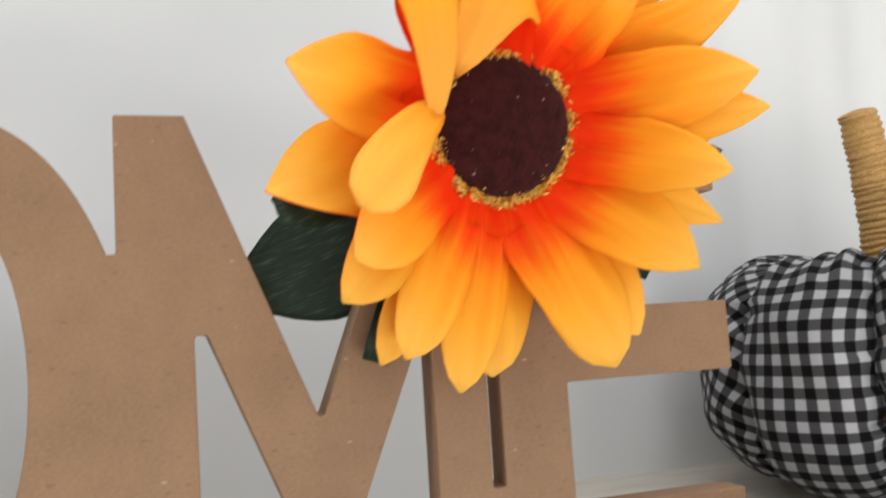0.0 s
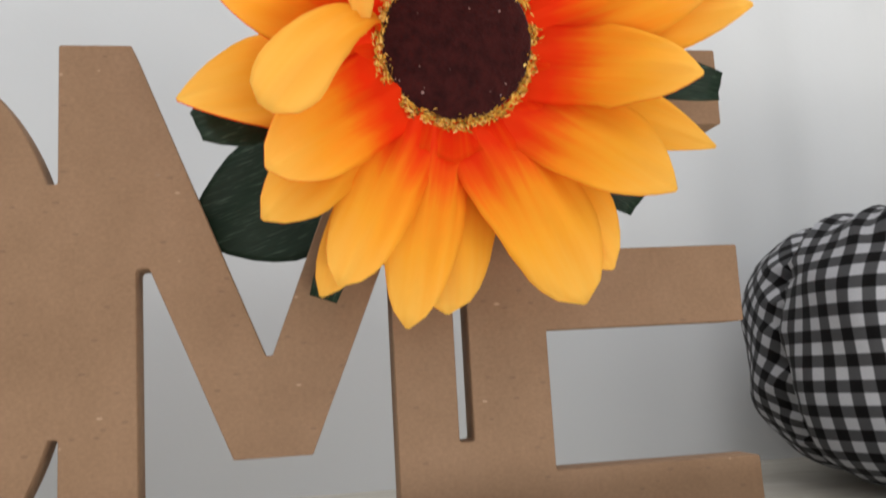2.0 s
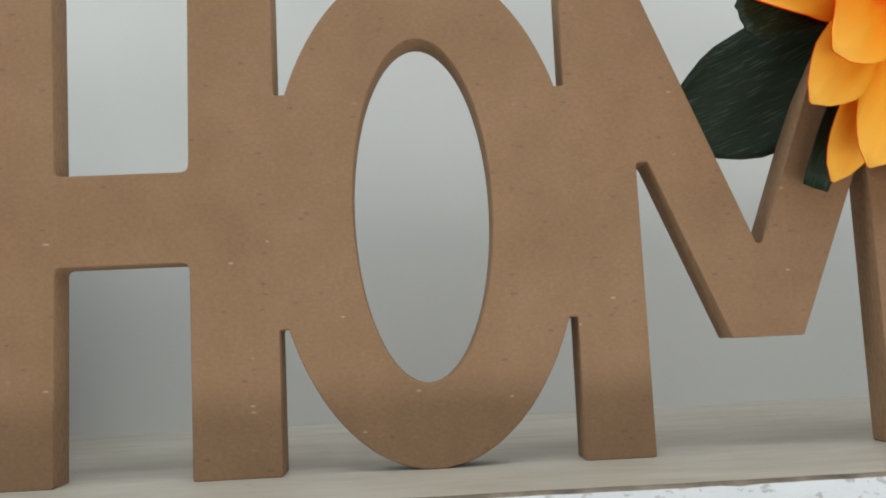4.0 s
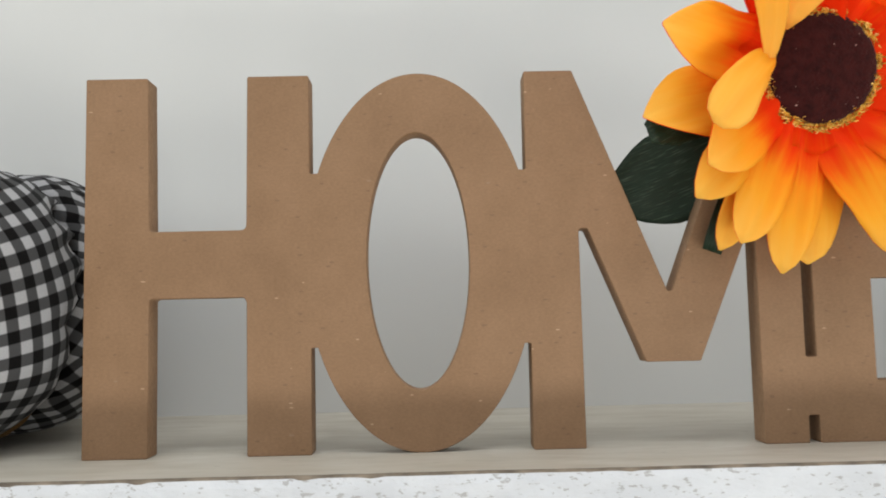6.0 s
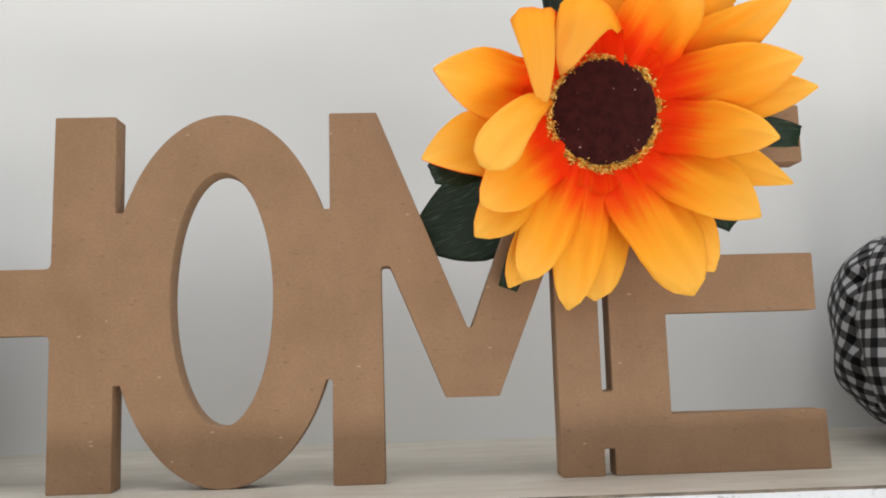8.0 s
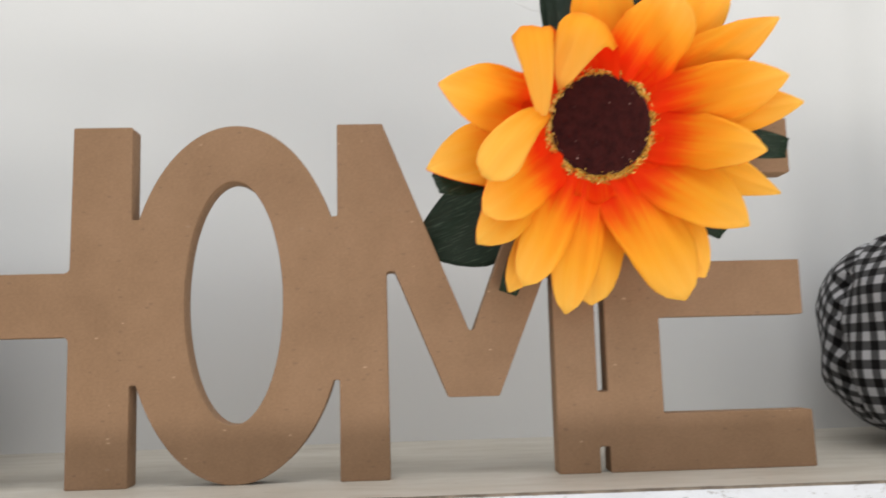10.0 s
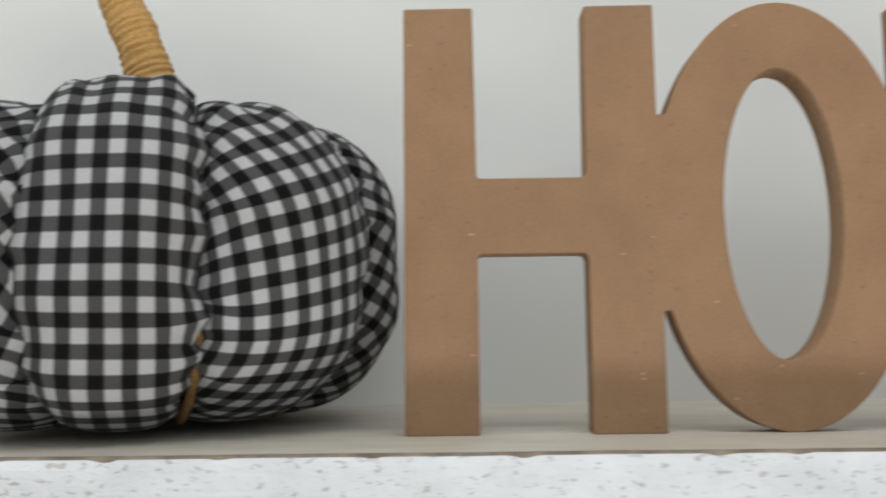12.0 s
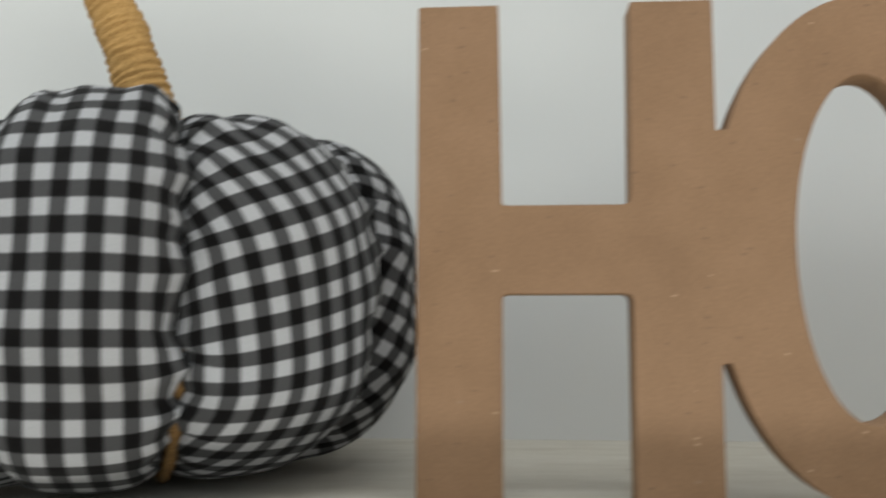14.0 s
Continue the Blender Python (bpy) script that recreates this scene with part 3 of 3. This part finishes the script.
def sunflower():
    root = tagged(new("artificial_sunflower"), label="artificial sunflower with orange-yellow cloth petals fixed to the sign", category="flower")
    root.location = (0.108, 0.0, 0.1415)
    bpy.context.view_layer.update()
    # tip x, y, z; half width; bulge towards the room; cup; twist
    front = [(0.134, -0.058, 0.183, 0.0135, 0.010, -0.25, 0), (0.1715, -0.062, 0.150, 0.0115, 0.008, -0.2, 12), (0.1625, -0.0585, 0.1225, 0.0095, 0.008, -0.35, 0),
             (0.161, -0.041, 0.097, 0.0118, 0.007, -0.2, 0), (0.1385, -0.028, 0.0695, 0.0130, 0.007, -0.15, 0), (0.0915, -0.022, 0.0655, 0.0100, 0.006, -0.2, 0),
             (0.0735, -0.031, 0.0765, 0.0092, 0.008, -0.3, 0), (0.057, -0.050, 0.1025, 0.0110, 0.012, -0.3, 0), 
             (0.0415, -0.057, 0.1500, 0.0125, 0.004, 0.25, 10)]
    rear = [(0.111, -0.036, 0.207, 0.0125, 0.004, -0.2, 0), (0.1575, -0.045, 0.1945, 0.0115, 0.006, -0.2, 0), (0.1695, -0.0615, 0.1725, 0.0095, 0.003, -0.2, 0),
            (0.1790, -0.056, 0.1415, 0.0095, 0.003, -0.1, 0), (0.1805, -0.027, 0.1120, 0.0080, 0.004, -0.2, 0), (0.1470, -0.028, 0.0785, 0.0125, 0.004, -0.2, 0),
            (0.1030, -0.018, 0.0690, 0.0125, 0.002, -0.1, 0), (0.0695, -0.019, 0.0750, 0.0080, 0.004, -0.3, 0), (0.0555, -0.039, 0.0925, 0.0098, 0.009, -0.2, 0),
            (0.0368, -0.044, 0.1208, 0.0132, 0.002, -0.2, 35)]
    for back, rows in ((0.0, front), (0.0035, rear)):
        for k, (x, y, z, half, bulge, cup, twist) in enumerate(rows):
            tip = Vector((x, y, z))
            out = tip - CENTRE
            flat = (out - FACING * out.dot(FACING)).normalized()
            a = CENTRE + flat * 0.013 - FACING * (0.003 + back)
            c1 = CENTRE + flat * 0.032 + FACING * (bulge * 0.55 - back)
            c2 = a.lerp(tip, 0.68) + FACING * bulge * 0.75
            path = []
            for i in range(17):
                t = i / 16
                path.append(a * (1 - t) ** 3 + c1 * 3 * t * (1 - t) ** 2 + c2 * 3 * t * t * (1 - t) + tip * t ** 3)
            bm = bmesh.new()
            pointed = k in ((2, 8, 1, 3) if back == 0 else (2, 3, 4, 9, 0))
            shape = petal_width(half * 1.10, 1.75, 0.86) if pointed else petal_width(half * 1.07, 2.1 + 0.4 * math.sin(k * 2.3))
            blade(bm, path, shape, cup * 0.2, 0.00035, 0.35, k + back * 900, n=15, twist=twist, crease=0.00022)
            part("petal", bm, PETAL, root)
    # three petals that stand forward beside the disc and curl over
    curled = (((0.099, -0.024, 0.151), (0.070, -0.045, 0.186), (0.0755, -0.085, 0.176), (0.0815, -0.045, 0.137), (1, 0, 0.08), 0.0080, 0.25),
              ((0.106, -0.024, 0.154), (0.100, -0.045, 0.189), (0.0985, -0.082, 0.181), (0.0885, -0.045, 0.151), (0.92, 0, -0.38), 0.0112, 0.75),
              ((0.0865, -0.0300, 0.1440), (0.0850, -0.0480, 0.1455), (0.0720, -0.0620, 0.1350), (0.0575, -0.0600, 0.1135), (0.72, 0.1, -0.69), 0.0086, 0.0))
    for k, (a, c1, c2, tip, across, half, droop) in enumerate(curled):
        a, c1, c2, tip = Vector(a), Vector(c1), Vector(c2), Vector(tip)
        path = [a * (1 - t) ** 3 + c1 * 3 * t * (1 - t) ** 2 + c2 * 3 * t * t * (1 - t) + tip * t ** 3 for t in (i / 24 for i in range(25))]
        bm = bmesh.new()
        shape = petal_width(half, 1.9) if k < 2 else (lambda f, h=half: h * (0.10 + 0.90 * min(f / 0.85, 1.0) ** 1.1) * (1.0 if f < 0.84 else max(0.05, 1 - ((f - 0.84) / 0.16) ** 2.6) ** 0.5))
        blade(bm, path, shape, 0.12, 0.00035, 0.3, 40 + k, across=Vector(across).normalized(), droop=droop, v0=0.0 if k < 2 else 0.42)
        part("petal", bm, PETAL, root)
    # shallow cup that joins the petals
    bm = bmesh.new()
    ax = Vector((1, 0, 0))
    ay = FACING.cross(ax).normalized()
    rows, uvs = [], []
    for i in range(9):
        f = i / 8
        row, uv = [], []
        for k in range(96):
            q = 2 * math.pi * k / 96
            r = 0.012 + (0.0195 + 0.0016 * math.sin(11 * q + 0.7) + 0.0012 * math.sin(5 * q)) * f
            lift = -0.0012 + (0.0062 + 0.0010 * math.sin(q)) * f ** 1.15 + 0.0004 * math.sin(22 * q) * f
            row.append(CENTRE + (ax * math.cos(q) + ay * math.sin(q)) * r + FACING * lift)
            uv.append((q * 1.3, 0.16 + 0.19 * f))
        rows.append(row), uvs.append(uv)
    lattice(bm, rows, uvs, closed=True)
    bmesh.ops.solidify(bm, geom=bm.faces[:], thickness=0.0004)
    part("corolla_base", bm, PETAL, root, "red-orange cloth cup")
    # velvet disc
    bm = bmesh.new()
    rows = []
    for i in range(15):
        q0 = i / 14
        r = 0.0016 + 0.0189 * math.sin(q0 * math.pi / 2) if i < 14 else 0.0198
        lift = 0.0035 * math.cos(q0 * math.pi / 2) ** 0.7 + 0.0015 if i < 14 else -0.004
        rows.append([CENTRE + (ax * math.cos(q) + ay * math.sin(q)) * r + FACING * (lift + 0.0003 * noise.noise(Vector((9 * math.cos(q) * r * 80, 9 * math.sin(q) * r * 80, 0)))) for q in (2 * math.pi * k / 56 for k in range(56))])
    vs = lattice(bm, rows, closed=True)
    bm.faces.new(vs[0])
    part("seed_disc", bm, VELVET, root, "dark brown velvet disc")
    # ragged ring of stamens
    bm = bmesh.new()
    rnd = random.Random(4)
    for k in range(1700):
        q = rnd.uniform(0, 2 * math.pi)
        r = rnd.triangular(0.0188, 0.0236, 0.0212)
        d = ax * math.cos(q) + ay * math.sin(q)
        side = FACING.cross(d)
        p = CENTRE + d * r + FACING * rnd.uniform(0.0002, 0.0020)
        way = (d * rnd.uniform(-0.6, 0.9) + side * rnd.uniform(-0.9, 0.9) + FACING * rnd.uniform(0.5, 1.3)).normalized()
        ln, w = rnd.uniform(0.0009, 0.0023), rnd.uniform(0.00020, 0.00042)
        e1 = way.orthogonal().normalized()
        e2 = way.cross(e1)
        ring = []
        for f, g in ((0, 1.0), (0.6, 1.0), (1.0, 0.5)):
            bend = side * (0.0006 * f * f * rnd.choice((-1, 1)))
            ring.append([bm.verts.new(p + way * ln * f + bend + (e1 * math.cos(h) + e2 * math.sin(h)) * w * g) for h in (0, 2.1, 4.2)])
        for i in (0, 1):
            for j in range(3):
                bm.faces.new((ring[i][j], ring[i][(j + 1) % 3], ring[i + 1][(j + 1) % 3], ring[i + 1][j]))
        bm.faces.new(ring[2])
    part("stamen_ring", bm, STAMEN, root, "ragged ring of golden yellow stamens", smooth=False)
    # calyx that holds the head against the sign
    bm = bmesh.new()
    tube(bm, [Vector((0.108, -0.0225 + 0.0223 * i / 6, 0.1415)) for i in range(7)], lambda f, q: 0.019 - 0.007 * f + 0.0006 * math.sin(6 * q), 24)
    part("calyx", bm, LEAF, root)

    def leaf(points, half, end, cup=0.15, seed=0):
        pts = [Vector(p) for p in points]
        path = []
        for i in range(15):
            t = i / 14
            path.append(pts[0] * (1 - t) ** 2 + pts[1] * 2 * t * (1 - t) + pts[2] * t * t)

        def w(f):
            grow = min(1.0, 0.35 + 1.3 * f)
            fade = 1.0 if f < 0.6 else (1 - ((f - 0.6) / 0.4) ** 2.4 * (1 - end))
            return half * grow * max(fade, 0.04)
        bm = bmesh.new()
        blade(bm, path, w, cup, 0.0004, 0.3, seed)
        part("leaf", bm, LEAF, root)
    leaf([(0.100, -0.013, 0.128), (0.075, 0.012, 0.112), (0.035, 0.0165, 0.0995)], 0.0195, 0.25, 0.12, 1)
    leaf([(0.098, -0.014, 0.138), (0.064, -0.027, 0.129), (0.0405, -0.036, 0.1165)], 0.010, 0.35, -0.1, 2)
    leaf([(0.104, -0.012, 0.150), (0.094, -0.010, 0.180), (0.097, -0.006, 0.226)], 0.0085, 0.25, 0.5, 3)
    leaf([(0.110, -0.010, 0.150), (0.116, -0.002, 0.185), (0.117, 0.004, 0.232)], 0.0075, 0.3, 0.3, 4)
    leaf([(0.116, -0.012, 0.150), (0.132, -0.012, 0.185), (0.146, -0.010, 0.209)], 0.0125, 0.15, 0.1, 5)
    leaf([(0.120, -0.013, 0.141), (0.160, -0.018, 0.138), (0.190, -0.015, 0.1335)], 0.0065, 0.65, 0.2, 6)
    leaf([(0.116, -0.013, 0.133), (0.140, -0.016, 0.116), (0.1615, -0.014, 0.0985)], 0.0080, 0.5, 0.1, 7)
    leaf([(0.102, -0.013, 0.132), (0.082, -0.011, 0.108), (0.0705, -0.006, 0.0755)], 0.0055, 0.7, 0.2, 8)
    # stray thread of glue
    bm = bmesh.new()
    loop = [(0.092, -0.009, 0.197), (0.086, -0.006, 0.1985), (0.0795, -0.002, 0.2035), (0.0785, 0.0, 0.2105), (0.081, 0.0, 0.2155), (0.0845, -0.001, 0.2195), (0.0905, -0.004, 0.2225), (0.0955, -0.006, 0.2235)]
    tube(bm, [Vector(p) for p in loop], lambda f, q: 0.00013, 5)
    part("thread", bm, THREAD, root, "thin pale stray thread")
    return root


shelf()
sign()
pumpkin((-0.286, 0.059), 0.103, -79,
        [(0.135, 1.0, 3, -3, 40), (0.1275, 1.01, 8, -40, 46), (0.130, 1.02, 30, 20, 44), (0.126, 1.0, 0, 0, 46), (0.128, 0.98, -20, -10, 46), (0.126, 1.0, 15, 30, 46), (0.126, 0.97, 0, 20, 46), (0.1215, 1.13, 40, 38, 50)],
        (0.0195, -0.016, 0.094), (-0.014, -0.020, 0.186), "black and white gingham stuffed pumpkin beside the letter H", 1.3, broad=(1, 2, 7))
pumpkin((0.331, 0.060), 0.0915, -161,
        [(0.113, 1.0, 4, -4, 42), (0.116, 1.0, -8, -4, 48), (0.118, 1.0, 10, 0, 45), (0.116, 1.0, 0, 0, 45), (0.118, 0.98, -20, -10, 45), (0.116, 1.0, 15, 30, 45), (0.118, 1.0, 0, 20, 45), (0.113, 0.97, 25, 40, 45)],
        (-0.004, -0.004, 0.080), (-0.015, -0.006, 0.171), "black and white gingham stuffed pumpkin beside the letter E", 6.1, 1.13)
sunflower()
